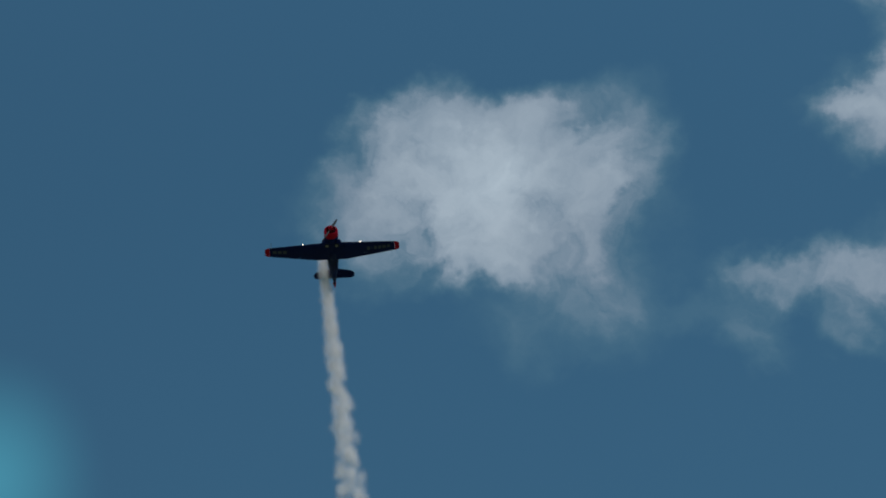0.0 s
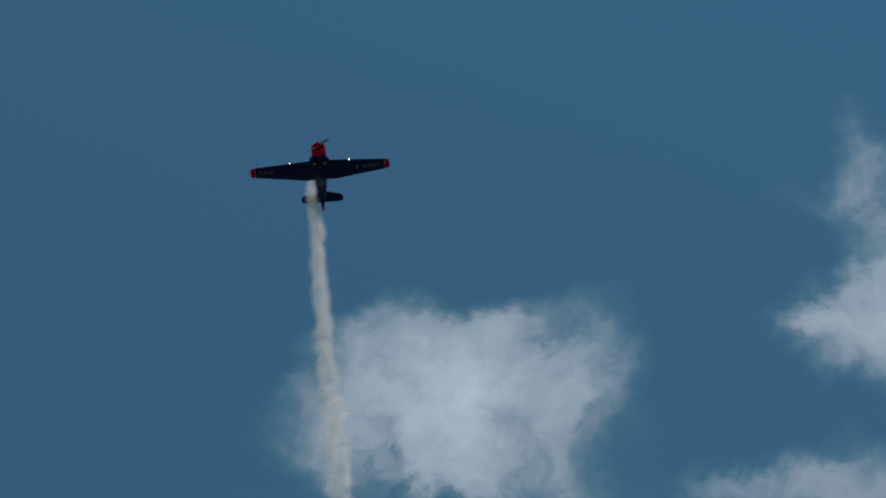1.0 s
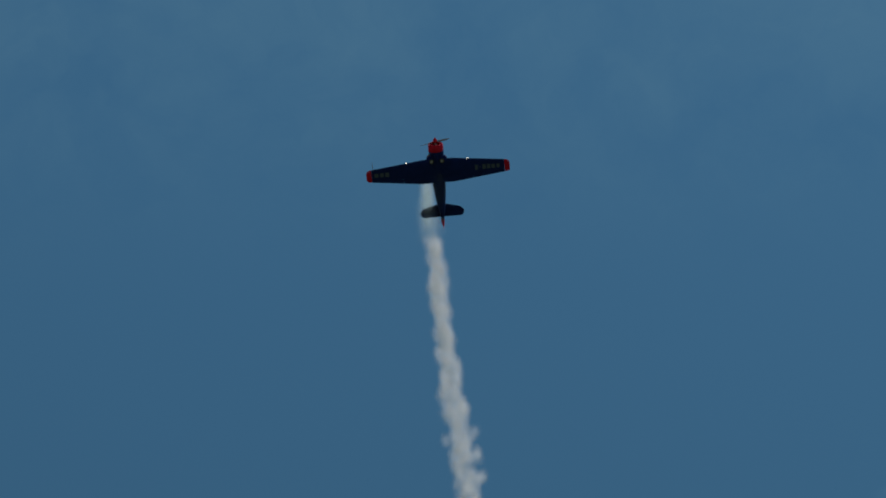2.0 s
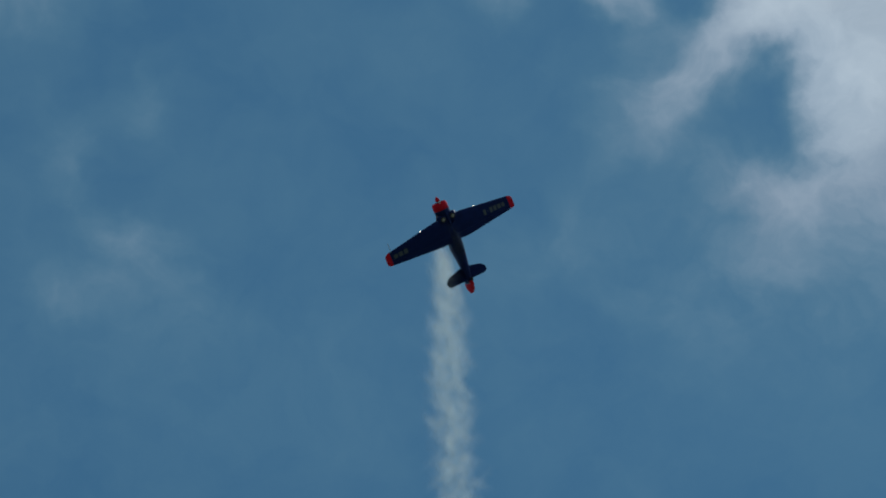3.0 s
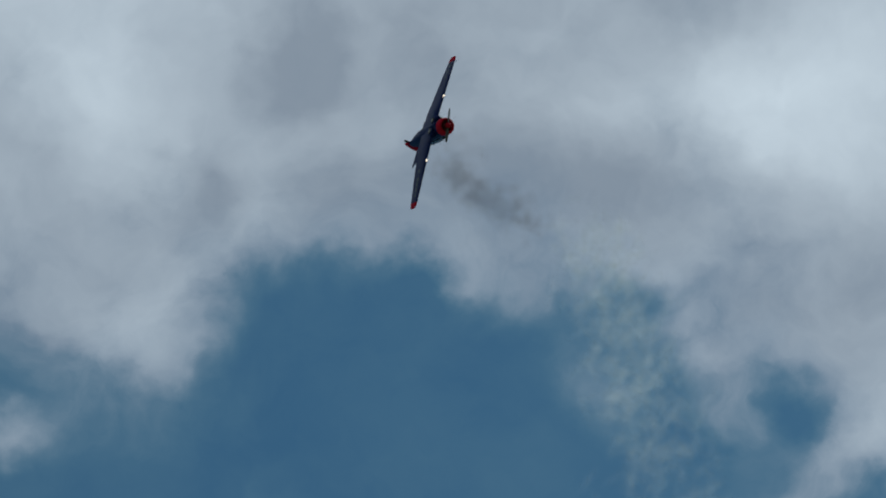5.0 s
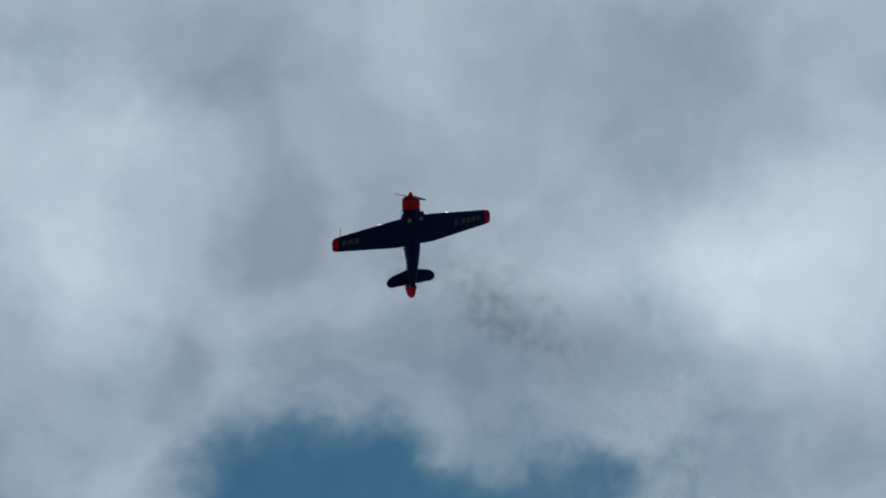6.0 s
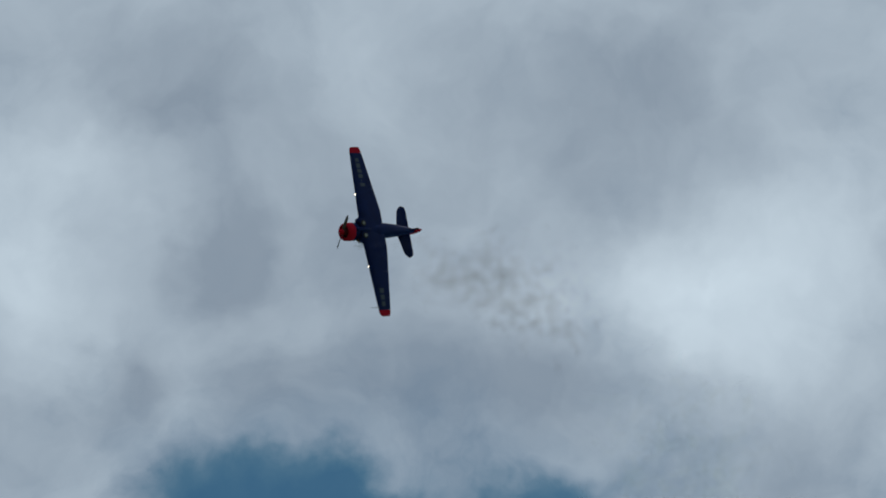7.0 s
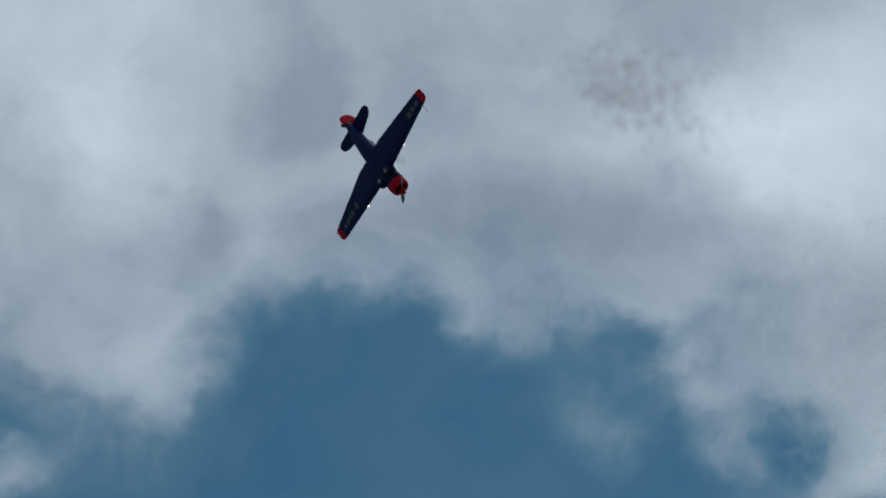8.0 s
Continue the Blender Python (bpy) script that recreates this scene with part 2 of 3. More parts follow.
def smoke_material(name, colour, dense, length, radius, ragged=0.55):
    """Thin veil: each skin lets most light through, many skins together look thick."""
    m = bpy.data.materials.new(name)
    m.use_nodes = True
    nt = m.node_tree
    nt.nodes.clear()
    out = nt.nodes.new("ShaderNodeOutputMaterial")
    mix, body = nt.nodes.new("ShaderNodeMixShader"), nt.nodes.new("ShaderNodeMixShader")
    clear, dif, trl = (nt.nodes.new(k) for k in ("ShaderNodeBsdfTransparent", "ShaderNodeBsdfDiffuse", "ShaderNodeBsdfTranslucent"))
    dif.inputs["Color"].default_value = trl.inputs["Color"].default_value = (*colour, 1)
    tc, nz = nt.nodes.new("ShaderNodeTexCoord"), nt.nodes.new("ShaderNodeTexNoise")
    nz.inputs["Scale"].default_value, nz.inputs["Detail"].default_value, nz.inputs["Roughness"].default_value = 2.2, 6.0, 0.62
    nt.links.new(tc.outputs["Object"], nz.inputs["Vector"])
    span = nt.nodes.new("ShaderNodeMapRange")
    span.interpolation_type = "SMOOTHSTEP"
    nt.links.new(nz.outputs["Fac"], span.inputs["Value"])
    span.inputs["From Min"].default_value, span.inputs["From Max"].default_value = 0.36, 0.66
    span.inputs["To Min"].default_value, span.inputs["To Max"].default_value = dense * (1 - ragged), dense * (1 + ragged)
    fit, far, fade, thick = (nt.nodes.new(k) for k in ("ShaderNodeVectorMath", "ShaderNodeVectorMath", "ShaderNodeMapRange", "ShaderNodeMath"))
    fit.operation, far.operation, thick.operation = "DIVIDE", "LENGTH", "MULTIPLY"
    fit.inputs[1].default_value = (length, radius, radius)
    nt.links.new(tc.outputs["Object"], fit.inputs[0])
    nt.links.new(fit.outputs[0], far.inputs[0])
    nt.links.new(far.outputs["Value"], fade.inputs["Value"])
    fade.inputs["From Min"].default_value, fade.inputs["From Max"].default_value = 0.15, 1.12
    fade.inputs["To Min"].default_value, fade.inputs["To Max"].default_value = 0.80, 0.03
    nt.links.new(span.outputs[0], thick.inputs[0])
    nt.links.new(fade.outputs[0], thick.inputs[1])
    body.inputs[0].default_value = 0.5
    nt.links.new(dif.outputs[0], body.inputs[1])
    nt.links.new(trl.outputs[0], body.inputs[2])
    nt.links.new(thick.outputs[0], mix.inputs[0])
    nt.links.new(clear.outputs[0], mix.inputs[1])
    nt.links.new(body.outputs[0], mix.inputs[2])
    nt.links.new(mix.outputs[0], out.inputs["Surface"])
    return m


NAVY = material("navy_paint", (0.004, 0.015, 0.088), 0.46, grain=0.30, scale=1.5, gloss=0.07)
RED = material("red_paint", (0.46, 0.014, 0.035), 0.8, grain=0.15, scale=2.0, gloss=0.03)
MAROON = material("dark_red_engine", (0.10, 0.010, 0.016), 0.6, grain=0.3, scale=8, gloss=0.25)
DARK = material("engine_black", (0.015, 0.015, 0.017), 0.55, metal=0.3, grain=0.3, scale=8)
STEEL = material("bare_metal", (0.32, 0.32, 0.33), 0.38, metal=0.9, grain=0.15, scale=6)
BLADE = material("propeller_grey", (0.07, 0.075, 0.085), 0.45, grain=0.2, scale=6)
RUBBER = material("rubber", (0.02, 0.02, 0.02), 0.8, grain=0.2, scale=12)
HUB = material("wheel_grey", (0.22, 0.24, 0.23), 0.55, grain=0.2, scale=10)
GLASS = material("canopy_glass", (0.05, 0.06, 0.07), 0.08, coat=0.6, grain=0.1)
MARK = material("pale_marking", (0.036, 0.060, 0.085), 0.6, grain=0.2, scale=5)
LAMP = material("landing_lamp", (0.9, 0.88, 0.8), 0.2, emit=(1.0, 0.86, 0.66, 6.0))
PIPE = material("exhaust_pipe", (0.10, 0.07, 0.055), 0.6, metal=0.7, grain=0.3, scale=9)
GRASS = material("mown_grass", (0.070, 0.080, 0.045), 0.95, grain=0.35, scale=0.4, bump=0.4)
SMOKE_THICK = smoke_material("white_smoke", (0.93, 0.93, 0.94), 0.115, 1.20, 0.64)
SMOKE_LOOSE = smoke_material("loose_white_smoke", (0.80, 0.91, 0.92), 0.0150, 2.00, 0.66, 0.4)
SMOKE_FAINT = smoke_material("faint_white_smoke", (0.76, 0.90, 0.91), 0.0115, 2.00, 0.66, 0.3)
# the same smoke seen against bright cloud: its backlit shade is put into the colour
SMOKE_BACKLIT = smoke_material("backlit_grey_smoke", (0.17, 0.17, 0.185), 0.019, 1.15, 0.60, 0.3)
SMOKE_BACKLIT_FAINT = smoke_material("faint_backlit_grey_smoke", (0.24, 0.235, 0.245), 0.0058, 0.95, 0.60, 0.15)
VAPOUR = smoke_material("pale_exhaust", (0.36, 0.42, 0.45), 0.13, 0.75, 0.42)


# ---- mesh helpers ----
def part(name, bm, mat, parent, label="", smooth=True):
    """Links a bmesh as one mesh object under a thing or a part."""
    bmesh.ops.recalc_face_normals(bm, faces=bm.faces)
    me = bpy.data.meshes.new(name)
    bm.to_mesh(me)
    bm.free()
    me.materials.append(mat)
    for f in me.polygons:
        f.use_smooth = smooth
    me.set_sharp_from_angle(angle=radians(38))
    ob = new(name, me)
    ob.parent = parent
    if label:
        tagged(ob, label)
    return ob


def loft(rings, close=True, caps=True):
    """Skin over rings of equal length."""
    bm = bmesh.new()
    rows = [[bm.verts.new(p) for p in ring] for ring in rings]
    n = len(rings[0])
    for a, b in zip(rows, rows[1:]):
        for i in range(n if close else n - 1):
            j = (i + 1) % n
            bm.faces.new((a[i], a[j], b[j], b[i]))
    if caps and close:
        bm.faces.new(rows[0])
        bm.faces.new(rows[-1])
    return bm


def lathe(profile, steps=36, centre=(0, 0, 0)):
    """Turned round the long axis; profile of (along, radius)."""
    cx, cy, cz = centre
    return loft([[(cx + x, cy + r * math.cos(2 * math.pi * k / steps), cz + r * math.sin(2 * math.pi * k / steps)) for k in range(steps)] for x, r in profile])


def tube(points, radius, steps=10):
    """Round rod along points."""
    rings = []
    for i, p in enumerate(points):
        a, b = Vector(points[max(i - 1, 0)]), Vector(points[min(i + 1, len(points) - 1)])
        q = (b - a).to_track_quat("Z", "Y")
        r = radius[i] if isinstance(radius, (list, tuple)) else radius
        rings.append([Vector(p) + q @ Vector((r * math.cos(2 * math.pi * k / steps), r * math.sin(2 * math.pi * k / steps), 0)) for k in range(steps)])
    return loft(rings)


def foil(x_front, x_back, y, z, thick, start=0.0, end=1.0, steps=9, camber=0.02):
    """Ring of a wing section between two fractions of the chord."""
    chord = x_front - x_back

    def half(f):
        return 5 * thick * (0.2969 * math.sqrt(f) - 0.126 * f - 0.3516 * f * f + 0.2843 * f ** 3 - 0.1015 * f ** 4) * chord
    fr = [start + (end - start) * 0.5 * (1 - math.cos(math.pi * k / steps)) for k in range(steps + 1)]
    mid = [4 * camber * f * (1 - f) * chord for f in fr]
    top = [(x_front - f * chord, y, z + m + max(half(f), 0.004)) for f, m in zip(fr, mid)]
    low = [(x_front - f * chord, y, z + m - max(half(f), 0.004)) for f, m in zip(fr, mid)]
    return top + low[::-1]


# ---- aircraft: x ahead, y to its left, z up, origin near the wing ----
def wing_at(y):
    """Front, back, height and thickness of the wing at a distance from the middle."""
    a = abs(y)
    if a <= 1.4:
        return 1.80 - 0.05 * a, -0.50 - 0.02 * a, -0.45, 0.155
    k = (a - 1.4) / 4.9
    return 1.73 + (0.97 - 1.73) * k, -0.53 + (-0.12 + 0.53) * k, -0.45 + 0.50 * k, 0.155 - 0.05 * k


def wing_rings(ys, side, start=0.0, end=1.0, grow=0.0):
    rings = []
    for y in ys:
        f, b, z, th = wing_at(y)
        rings.append(foil(f, b, side * y, z, th + grow, start, end))
    return rings


def box(size, centre, bevel=0.0):
    bm = bmesh.new()
    bmesh.ops.create_cube(bm, size=1.0)
    for v in bm.verts:
        v.co = Vector((v.co.x * size[0] + centre[0], v.co.y * size[1] + centre[1], v.co.z * size[2] + centre[2]))
    if bevel:
        bmesh.ops.bevel(bm, geom=bm.edges[:], offset=bevel, segments=2, affect="EDGES")
    return bm


FUSELAGE = [  # along, half width, bottom, top
    (1.95, 0.60, -0.58, 0.60), (1.5, 0.60, -0.58, 0.60), (0.8, 0.60, -0.57, 0.62), (0.0, 0.60, -0.57, 0.66), (-0.8, 0.57, -0.55, 0.70),
    (-1.6, 0.51, -0.45, 0.74), (-2.4, 0.43, -0.30, 0.78), (-3.1, 0.34, -0.12, 0.80), (-3.8, 0.24, 0.04, 0.80), (-4.3, 0.14, 0.16, 0.78), (-4.5, 0.07, 0.24, 0.74),
]


def fuselage_ring(x, w, lo, hi, steps=28):
    ring = []
    for k in range(steps):
        a = 2 * math.pi * k / steps
        c, s = math.cos(a), math.sin(a)
        ring.append((x, w * math.copysign(abs(c) ** 0.85, c), (lo + hi) / 2 + (hi - lo) / 2 * math.copysign(abs(s) ** 0.85, s)))
    return ring


def build_wing(plane, side):
    span = [0.0, 0.6, 1.4, 2.2, 3.1, 4.0, 5.0, 5.93]
    wing = part("wing", loft(wing_rings(span, side, 0.0, 0.76)), NAVY, plane, "dark navy low wing with pale lettering beneath")
    part("flap", loft(wing_rings([0.25, 1.4, 2.2, 3.105], side, 0.764, 1.0)), NAVY, wing)
    part("aileron", loft(wing_rings([3.12, 4.0, 5.0, 5.925], side, 0.764, 1.0)), NAVY, wing)
    # tip cap, rounded in plan
    rings = []
    for y, cut in ((5.94, 0.0), (6.12, 0.02), (6.26, 0.06), (6.35, 0.14), (6.40, 0.27)):
        f, b, z, th = wing_at(y)
        c = f - b
        rings.append(foil(f - c * cut, b + c * cut * 0.5, side * y, z, th * (1 - cut)))
    part("wing_tip", loft(rings), RED, wing, "red rounded wing tip")
    # landing lamp set into the leading edge
    f, b, z, th = wing_at(2.72)
    lamp = part("lamp_housing", lathe([(-0.10, 0.12), (0.0, 0.12), (0.02, 0.09)], 20, (f - 0.02, side * 2.72, z)), NAVY, wing)
    part("landing_lamp", lathe([(0.0, 0.06), (0.03, 0.05), (0.04, 0.02)], 20, (f + 0.0, side * 2.72, z)), LAMP, lamp, "lit landing lamp")
    # lettering that cannot be read: pale bars beneath the wing
    letters = [(3.45, 0.26), (3.78, 0.12), (4.12, 0.30), (4.52, 0.30), (4.94, 0.34), (5.36, 0.28)] if side > 0 else [(4.52, 0.36), (5.00, 0.36), (5.48, 0.36)]
    for y, wide in letters:
        ends = (0.32, 0.60) if wide > 0.2 else (0.43, 0.48)
        rings = []
        for edge in (y - wide / 2, y + wide / 2):
            f, b, z, th = wing_at(edge)
            skin = foil(f, b, side * edge, z, th, *ends)[10:]
            rings.append([(px, py, pz - 0.010) for px, py, pz in skin] + [(px, py, pz + 0.004) for px, py, pz in reversed(skin)])
        part("marking_bar", loft(rings), MARK, wing)
    # wheel lying in its well at the root
    well = part("wheel_well", lathe([(-0.10, 0.30), (0.02, 0.33), (0.06, 0.27), (0.07, 0.02)], 24), NAVY, wing)
    well.matrix_local = Matrix.Translation((1.62, side * 0.46, -0.66)) @ pose(0, 0, 0, 0, 90, 0)
    wheel = part("tyre", lathe([(-0.04, 0.20), (0.05, 0.245), (0.09, 0.22), (0.10, 0.14)], 24), RUBBER, well)
    wheel.location = (0.0, 0, 0)
    hub = part("wheel_hub", lathe([(0.06, 0.135), (0.11, 0.13), (0.13, 0.05)], 20), HUB, well)
    # leading edge fairing over the well
    part("root_fairing", lathe([(-0.5, 0.10), (-0.2, 0.24), (0.12, 0.27), (0.28, 0.18), (0.33, 0.04)], 18, (1.72, side * 0.66, -0.42)), NAVY, wing)
    if side < 0:
        f, b, z, th = wing_at(5.75)
        part("pitot_tube", tube([(f - 0.1, -5.75, z - 0.05), (f + 0.75, -5.75, z - 0.08)], 0.022), STEEL, wing)


def tail_panel(f0, f1, side, z, y0, y1, thick=0.09, steps=10):
    """Tapered tail surface with a rounded end, between two fractions of its chord."""
    rings = []
    for k in range(steps + 1):
        q = 1 - (1 - k / steps) ** 1.7
        y = y0 + (y1 - y0) * q
        front, back = -2.92 - 0.26 * y, -4.20
        past = max((y - 1.45) / (1.97 - 1.45), 0.0)
        r = math.sqrt(max(1 - past ** 2.4, 0.02))
        mid = (front + back) / 2 - 0.04 * past
        rings.append(foil(mid + (front - back) / 2 * r, mid - (front - back) / 2 * r, side * y, z, thick, f0, f1, 6, 0.0))
    return loft(rings)


ELEVATORS = []


def elevator_pose(angle):
    return Matrix.Translation((-3.64, 0, 0.76)) @ pose(0, 0, 0, 0, angle, 0) @ Matrix.Translation((3.64, 0, -0.76))


def build_tail(plane):
    for side in (1, -1):
        stab = part("stabilizer", tail_panel(0.0, 0.56, side, 0.76, 0.05, 1.96), NAVY, plane)
        ELEVATORS.append(part("elevator", tail_panel(0.54, 1.0, side, 0.76, 0.12, 1.93), NAVY, stab))
        part("elevator_tip", box((0.10, 0.05, 0.03), (-3.86, side * 1.96, 0.76), 0.008), STEEL, stab)

    def upright(rows, a, b):
        rings = []
        for z, front, back in rows:
            ring = foil(front, back, 0.0, 0.0, 0.09, a, b, 6, 0.0)
            rings.append([(x, t, z) for x, _, t in ring])
        return loft(rings)
    fin = part("fin", upright([(0.55, -3.20, -4.49), (0.9, -3.60, -4.53), (1.3, -3.98, -4.58), (1.62, -4.22, -4.58), (1.80, -4.40, -4.55)], 0.0, 1.0), NAVY, plane)
    rings = []
    for z, front, back, th in ((0.00, -4.24, -4.84, 0.22), (0.14, -4.22, -5.02, 0.30), (0.45, -4.45, -5.22, 0.24), (0.8, -4.56, -5.38, 0.13), (1.25, -4.60, -5.48, 0.10), (1.58, -4.60, -5.40, 0.08), (1.84, -4.56, -5.16, 0.06), (1.95, -4.70, -4.98, 0.03)):
        rings.append([(front, th / 2, z), (front, -th / 2, z), ((front + back) / 2, -th * 0.42, z), (back, -0.008, z), (back, 0.008, z), ((front + back) / 2, th * 0.42, z)])
    part("rudder", loft(rings), RED, fin, "red rudder")
    strut = part("tail_strut", tube([(-3.95, 0, 0.15), (-4.05, 0, -0.12)], 0.06), NAVY, plane)
    fork = part("tail_wheel", lathe([(-0.07, 0.06), (-0.06, 0.14), (0.0, 0.17), (0.06, 0.14), (0.07, 0.06)], 20), RUBBER, strut)
    fork.matrix_local = Matrix.Translation((-4.12, 0, -0.20)) @ pose(0, 0, 0, 0, 0, 90)


def build_engine(plane):
    cowl = part("cowling", lathe([(2.60, 0.56), (2.95, 0.46), (3.03, 0.50), (3.05, 0.585), (3.00, 0.63), (2.86, 0.665), (2.62, 0.675), (2.42, 0.675), (2.40, 0.66), (2.60, 0.64)], 40), RED, plane, "red cowling ring")
    part("cowl_flaps", lathe([(2.41, 0.62), (2.40, 0.668), (2.1, 0.67), (1.86, 0.63), (1.84, 0.55)], 40), NAVY, cowl, "navy rear cowling")
    part("engine_case", lathe([(2.35, 0.58), (2.5, 0.57), (2.52, 0.24), (2.9, 0.20), (3.0, 0.10)], 28), MAROON, plane)
    for k in range(9):
        a = 2 * math.pi * k / 9
        c, s = math.cos(a), math.sin(a)
        part("cylinder", tube([(2.66, 0.16 * c, 0.16 * s), (2.66, 0.36 * c, 0.36 * s), (2.66, 0.50 * c, 0.50 * s)], [0.10, 0.10, 0.08], 12), MAROON, plane)
    part("exhaust_stack", tube([(2.05, -0.60, -0.20), (1.95, -0.74, -0.22), (1.70, -0.82, -0.22), (1.35, -0.84, -0.20)], [0.10, 0.115, 0.115, 0.10], 14), PIPE, plane, "brown exhaust stack")
    part("carburettor_scoop", loft([[(x, w * math.cos(2 * math.pi * k / 16), z + h * math.sin(2 * math.pi * k / 16)) for k in range(16)] for x, w, h, z in ((2.3, 0.14, 0.10, -0.66), (1.9, 0.17, 0.15, -0.66), (1.2, 0.12, 0.1, -0.64), (0.9, 0.04, 0.03, -0.62))]), NAVY, plane)
    prop = part("propeller", lathe([(-0.12, 0.12), (0.0, 0.14), (0.12, 0.12)], 20), DARK, plane)
    prop.location = (3.18, 0, 0)
    part("spinner", lathe([(0.0, 0.21), (0.10, 0.20), (0.24, 0.15), (0.36, 0.08), (0.42, 0.015)], 24), RED, prop, "red spinner")
    for side in (1, -1):
        rings = []
        for r, chord, twist in ((0.10, 0.12, 50), (0.35, 0.20, 42), (0.7, 0.24, 32), (1.05, 0.21, 25), (1.28, 0.15, 21), (1.36, 0.06, 20)):
            q = Matrix.Rotation(radians(twist), 3, "Z")
            ring = []
            for k in range(10):
                a = 2 * math.pi * k / 10
                p = q @ Vector((0.022 * math.sin(a), chord / 2 * math.cos(a), 0))
                ring.append((p.x, side * p.y, side * r))
            rings.append(ring)
        part("blade", loft(rings), BLADE, prop)
    return prop


def build_canopy(plane):
    def hoop(x, w, h, base, k0=0.0, steps=12):
        return [(x, w * math.cos(math.pi * k / steps), base + h * math.sin(math.pi * k / steps) ** 0.8) for k in range(steps + 1)]
    rows = ((1.05, 0.40, 0.10, 0.58), (0.62, 0.43, 0.46, 0.58), (0.1, 0.44, 0.54, 0.60), (-0.6, 0.44, 0.56, 0.62), (-1.3, 0.42, 0.52, 0.66), (-1.9, 0.36, 0.40, 0.68), (-2.4, 0.26, 0.16, 0.70))
    bm = loft([hoop(*r) for r in rows], close=False)
    canopy = part("canopy", bm, GLASS, plane, "dark glazed greenhouse canopy")
    for x, w, h, base in rows[1:-1]:
        part("canopy_frame", tube([Vector(p) + Vector((0, 0, 0.012)) for p in hoop(x, w + 0.012, h, base)], 0.028, 8), NAVY, canopy)
    part("antenna_mast", tube([(1.25, 0, 0.58), (1.18, 0, 1.15)], [0.03, 0.015], 8), NAVY, plane)


def build_aircraft():
    plane = tagged(new("airplane"), "dark navy low-wing propeller trainer airplane with red cowling, tips and rudder", "airplane")
    part("fuselage", loft([fuselage_ring(*r) for r in FUSELAGE]), NAVY, plane, "dark navy fuselage")
    prop = build_engine(plane)
    for side in (1, -1):
        build_wing(plane, side)
    build_tail(plane)
    build_canopy(plane)
    return plane, prop


plane, propeller = build_aircraft()


# ---- path of the aircraft: a smooth curve through its known poses ----
def plane_pose(t):
    times = [r[0] for r in PLANE_ROWS]
    n = len(times)
    t = min(max(t, times[0] - 2.0), times[-1])
    i = max(0, min(n - 2, sum(1 for x in times if x <= t) - 1))
    locs = [PLANE_ROWS[k][1].translation for k in range(n)]

    def slope(vals, k):
        if k == 0:
            return (vals[1] - vals[0]) / (times[1] - times[0])
        if k == n - 1:
            return (vals[-1] - vals[-2]) / (times[-1] - times[-2])
        h0, h1 = times[k] - times[k - 1], times[k + 1] - times[k]
        return ((vals[k] - vals[k - 1]) / h0 * h1 + (vals[k + 1] - vals[k]) / h1 * h0) / (h0 + h1)
    h = times[i + 1] - times[i]
    s = (t - times[i]) / h
    if s < 0:
        return Matrix.LocRotScale(locs[0] + slope(locs, 0) * (t - times[0]), QUATS[0], None)
    w = (2 * s ** 3 - 3 * s ** 2 + 1, (s ** 3 - 2 * s ** 2 + s) * h, -2 * s ** 3 + 3 * s ** 2, (s ** 3 - s ** 2) * h)
    loc = w[0] * locs[i] + w[1] * slope(locs, i) + w[2] * locs[i + 1] + w[3] * slope(locs, i + 1)
    q4 = [Vector(q) for q in QUATS]
    q = w[0] * q4[i] + w[1] * slope(q4, i) + w[2] * q4[i + 1] + w[3] * slope(q4, i + 1)
    return Matrix.LocRotScale(loc, Quaternion(tuple(q)).normalized(), None)


QUATS = []
for _, m in PLANE_ROWS:
    q = m.to_quaternion()
    if QUATS:
        q.make_compatible(QUATS[-1])
    QUATS.append(q)


# ---- ground: one sheet of mown grass out to the horizon ----
def build_ground():
    bm = bmesh.new()
    rings = [0, 15, 60, 250, 1000, 4500]
    rows = []
    for r in rings[1:]:
        rows.append([bm.verts.new((r * math.cos(2 * math.pi * k / 48), r * math.sin(2 * math.pi * k / 48), 0)) for k in range(48)])
    bm.faces.new(rows[0])
    for a, b in zip(rows, rows[1:]):
        for k in range(48):
            bm.faces.new((a[k], a[(k + 1) % 48], b[(k + 1) % 48], b[k]))
    ob = part("ground", bm, GRASS, None, "wide mown grass airfield reaching the horizon", smooth=False)
    tagged(ob, category="ground", kind="structure")


build_ground()


# ---- smoke: rigid puffs that ride inside the fuselage until they leave the exhaust, then hang in the wind ----
def puff_mesh(name, seed, length, radius, mat, shells=(0.30, 0.52, 0.74, 0.98)):
    """A ragged billow of veils, one inside the other."""
    bm = bmesh.new()
    for shell, size in enumerate(shells):
        ball = bmesh.ops.create_icosphere(bm, subdivisions=2, radius=1.0)["verts"]
        for v in ball:
            d = v.co.normalized()
            f = 1 + 0.45 * noise.noise(d * 1.6 + Vector((seed * 3.1, shell * 0.6, 0))) + 0.30 * noise.noise(d * 3.7 + Vector((0, seed, shell))) + 0.16 * noise.noise(d * 8.0 + Vector((shell, 0, seed)))
            f *= size
            v.co = Vector((d.x * length * f, d.y * radius * f, d.z * radius * f))
    me = bpy.data.meshes.new(name)
    bm.to_mesh(me)
    bm.free()
    me.materials.append(mat)
    for f in me.polygons:
        f.use_smooth = True
    return me


WIND = Vector((4.6, 0.0, 0.2))
AGES = (0.0, 0.08, 0.2, 0.4, 0.7, 1.1, 1.7, 2.6, 4.0, 6.0, 9.0)


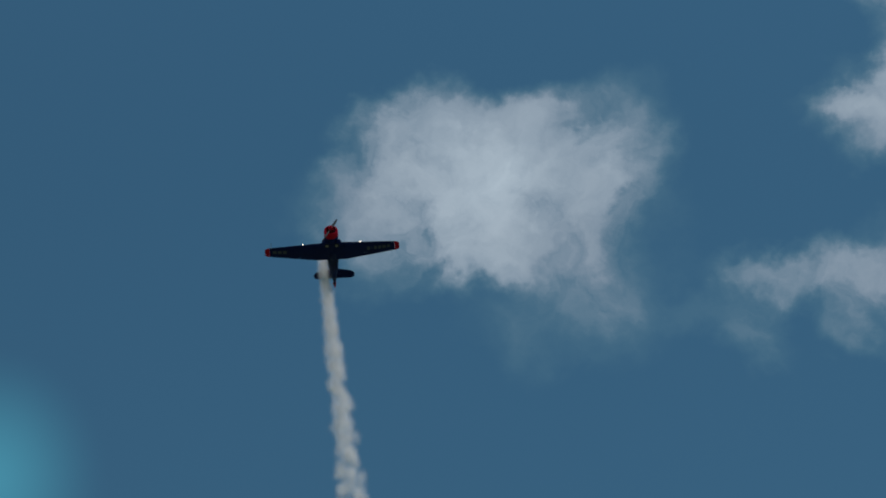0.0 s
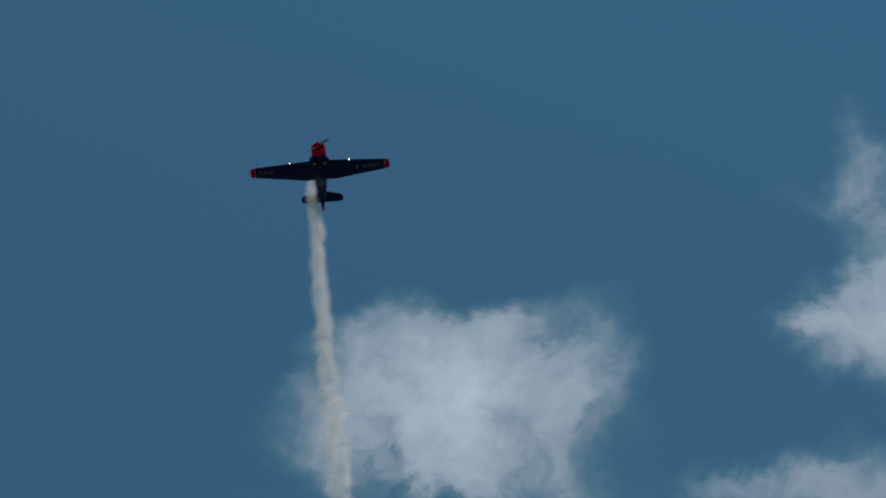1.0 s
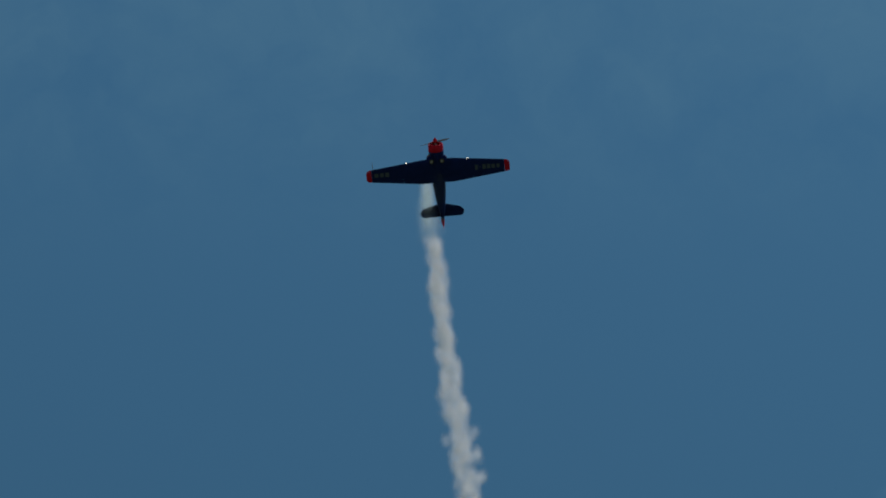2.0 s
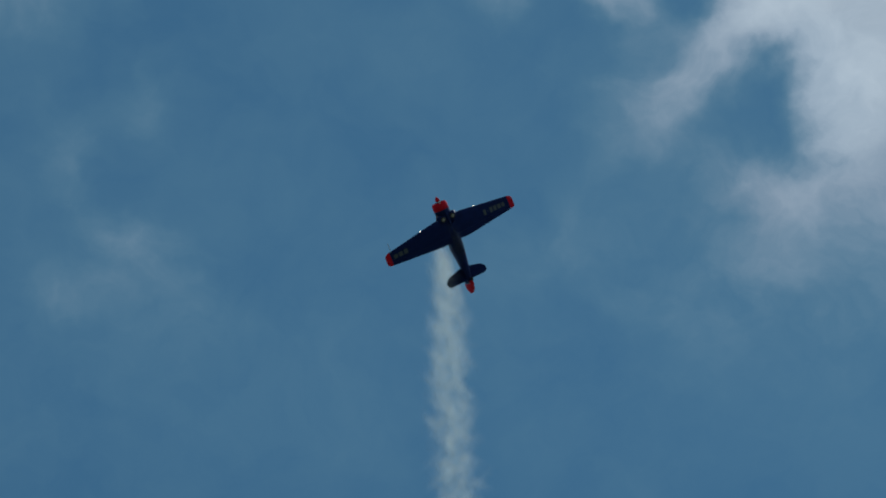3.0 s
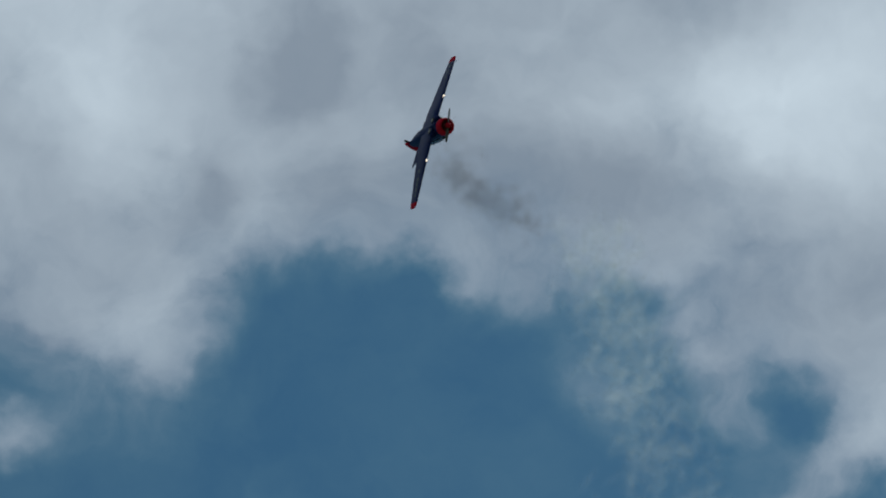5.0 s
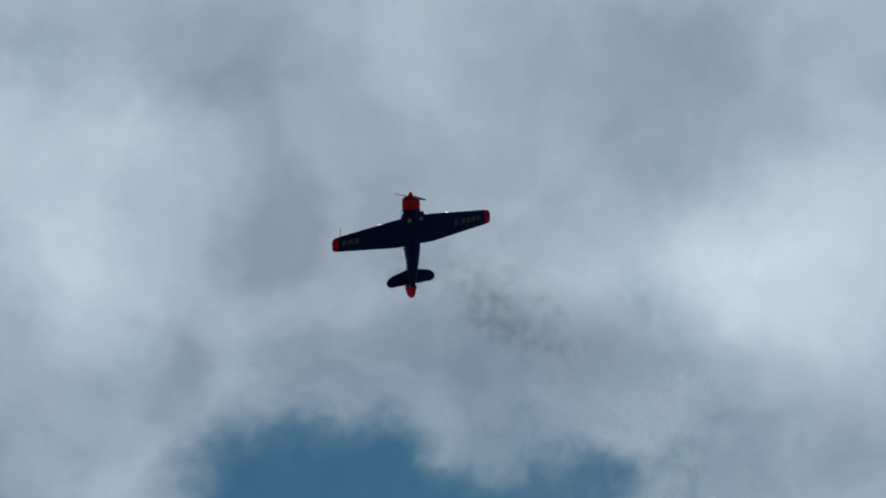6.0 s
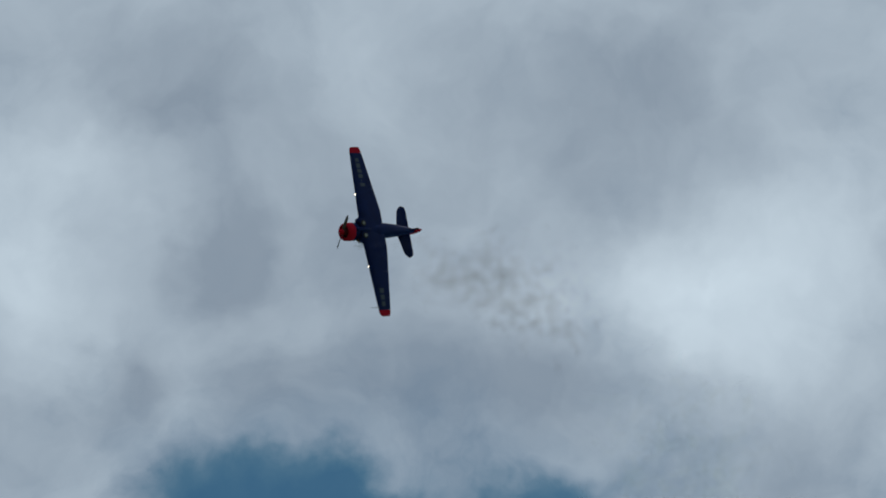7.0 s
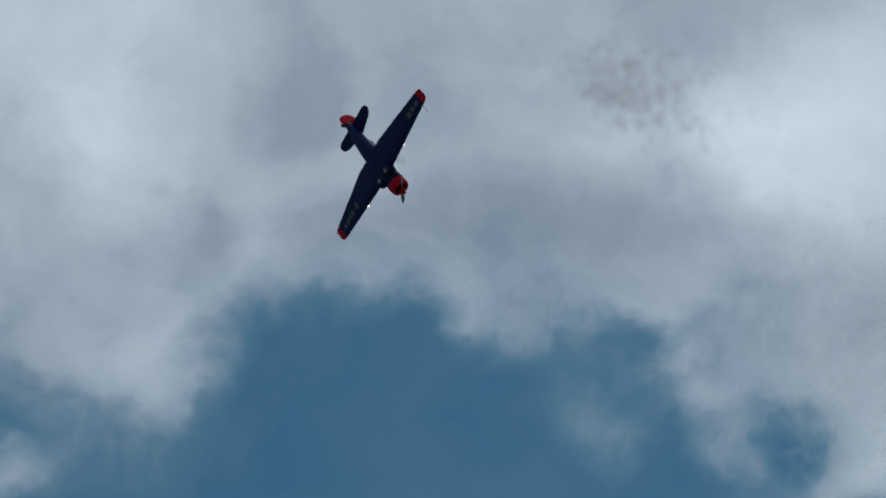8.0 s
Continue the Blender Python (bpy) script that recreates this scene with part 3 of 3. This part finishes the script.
def puff_rows(leave, vent, aside, spread, tumble, wash=1.0, wind=WIND, burst=(0.12, 0.8), kick=Vector()):
    """Poses of one puff: seated in the fuselage, then out of the vent, adrift and spreading."""
    seat = pose(-0.5, 0, 0.0)
    gone = plane_pose(leave)
    start, turn = gone @ vent, gone.to_3x3() @ aside
    back = gone.to_3x3() @ Vector((-1, 0, 0))
    q0 = gone.to_quaternion()
    q1 = q0 @ Euler(tumble).to_quaternion()

    def adrift(age):
        p = start + wind * age + kick * (1 - math.exp(-6 * age)) + turn * spread * (burst[0] + age ** burst[1]) + back * wash * (1 - math.exp(-8 * age))
        return Matrix.LocRotScale(p, q0.slerp(q1, 1 - math.exp(-4 * age)), None)
    rows = []
    if leave > 0.04:
        for k in range(81):
            if k / 10 < leave - 0.05:
                rows.append((k / 10, plane_pose(k / 10) @ seat))
        rows.append((max(leave - 0.040, 0.0), plane_pose(max(leave - 0.040, 0.0)) @ seat))
        rows.append((leave - 0.034, plane_pose(leave - 0.034) @ seat))
    else:
        rows.append((0.0, adrift(max(-leave, 0.0))))
    for age in AGES:
        t = leave + age
        if t > rows[-1][0] + 0.03 and t < 7.96:
            rows.append((t, adrift(age)))
    rows.append((8.0, adrift(8.0 - leave)))
    return rows


def build_smoke():
    made = []
    rng = random.Random(11)
    trail = tagged(new("smoke_trail"), "long dense white smoke trail hanging behind the climbing airplane", "smoke trail")
    cloud = tagged(new("smoke_trail"), "loose billowing white smoke thinning out behind the turning airplane", "smoke trail")
    thick = [puff_mesh("puff", 20 + k, 1.20, 0.64, SMOKE_THICK, (0.40, 0.64, 0.86, 1.04)) for k in range(5)]
    loose = [puff_mesh("puff", 30 + k, 2.00, 0.66, SMOKE_LOOSE) for k in range(5)]
    faint = [puff_mesh("puff", 40 + k, 2.00, 0.66, SMOKE_FAINT) for k in range(5)]

    def tumbled(much):
        return (rng.uniform(-1.5, 1.5), rng.uniform(-much, much), rng.uniform(-much, much))
    leave = -0.95
    while leave < 4.30:
        dense = leave < 1.9
        kinds = thick if dense else loose if leave < 3.1 or 3.72 < leave < 4.3 else faint
        wide = float(np.interp(leave, (1.5, 2.6, 3.0, 3.5), (1.5, 2.3, 4.0, 3.6)))
        drift = float(np.interp(leave, (2.4, 2.8, 3.0, 3.4), (3.9, 2.2, 3.0, 6.4)))
        phase = rng.uniform(0, 2 * math.pi)
        many = 9 if dense else 26
        for j in range(many):
            a = phase + 2 * math.pi / (many - 1) * j + rng.uniform(-0.6, 0.6)
            ob = new("puff", kinds[rng.randrange(5)])
            ob.parent = trail if dense else cloud
            aside = Vector((rng.uniform(-0.8, 0.8), math.cos(a), math.sin(a)))
            far = rng.uniform(0.05, 0.3) if j == 0 else rng.triangular(0.1, 1.05, 0.5) if dense else rng.triangular(0.1, 1.25, 0.6)
            made.append((ob, puff_rows(leave + rng.uniform(-0.015, 0.015), Vector((-2.3, -0.95, 0.25)) if dense else Vector((-1.4, -1.15, 0.95)) if leave < 3.5 else Vector((0.2, -1.0, 0.05)), aside, wide * far, tumbled(0.6 if dense else 1.5), 1.0, Vector((4.8 if dense else drift, 0, 0.2)), (0.12, 0.8) if dense else (0.16, 0.62))))
        leave += 0.042 if dense else 0.037
    # later smoke, given a dark colour in place of backlit shading
    thin = tagged(new("exhaust_smoke"), "thin exhaust smoke drifting behind the airplane, coloured dark grey as if backlit", "smoke")
    kinds = [puff_mesh("wisp", 60 + k, 1.15, 0.60, SMOKE_BACKLIT) for k in range(4)]
    pale = [puff_mesh("wisp", 70 + k, 0.95, 0.60, SMOKE_BACKLIT_FAINT) for k in range(4)]
    leave = 4.32
    while leave < 7.9:
        a = rng.uniform(0, 2 * math.pi)
        ob = new("wisp", (kinds if leave < 4.72 else pale)[rng.randrange(4)])
        ob.parent = thin
        made.append((ob, puff_rows(leave, Vector((0.7, -0.95, 0.0)), Vector((rng.uniform(-0.5, 0.5), math.cos(a), math.sin(a))), rng.triangular(0.1, 2.0, 0.6), tumbled(1.5), 2.2 if leave < 4.72 else 4.6, Vector((4.2, -3.4, 1.7)) if leave < 4.72 else Vector((6.8, -1.9, 1.0)), (0.40, 0.6) if leave < 4.72 else (0.55, 0.75), Vector((-2.3, 1.5, -0.8)) if leave < 4.72 else Vector())))
        leave += 0.0022 if leave < 4.72 else 0.0036 if leave < 5.8 else 0.02
    return made


SMOKE_PIECES = build_smoke()
plume = new("exhaust_plume", puff_mesh("exhaust_plume", 71, 0.75, 0.42, VAPOUR, (0.40, 0.64, 0.86, 1.04)))
plume.parent = plane
tagged(plume, "pale exhaust plume at the stack")


# ---- what moves ----
def motions():
    walk(plane, [(k / 10, plane_pose(k / 10)) for k in range(81)])
    rows = []
    for k in range(241):
        spin = np.interp(k / 30, [t for t, _ in PROPELLER_TURNS], [a for _, a in PROPELLER_TURNS])
        rows.append((k / 30, pose(3.18, 0, 0, float(spin), 0, 0)))
    walk(propeller, rows)
    for elevator in ELEVATORS:
        walk(elevator, [(t, elevator_pose(a)) for t, a in ((0, -15), (3.2, -15), (4.0, 4), (4.3, 26), (4.7, 26), (5.8, -8), (8.0, -8))])
    walk(plume, [(0, pose(0.5, 0, 0)), (4.6, pose(0.5, 0, 0)), (5.0, pose(1.35, -0.70, -0.05)), (5.8, pose(1.65, -0.62, 0.0)), (6.5, pose(1.75, -0.72, 0.0)), (6.8, pose(1.55, -0.95, 0.05)), (7.4, pose(1.4, -1.15, 0.1)), (7.8, pose(1.7, -1.5, -0.1)), (8.0, pose(1.75, -1.55, -0.1))])
    for ob, path in SMOKE_PIECES:
        walk(ob, path)


motions()
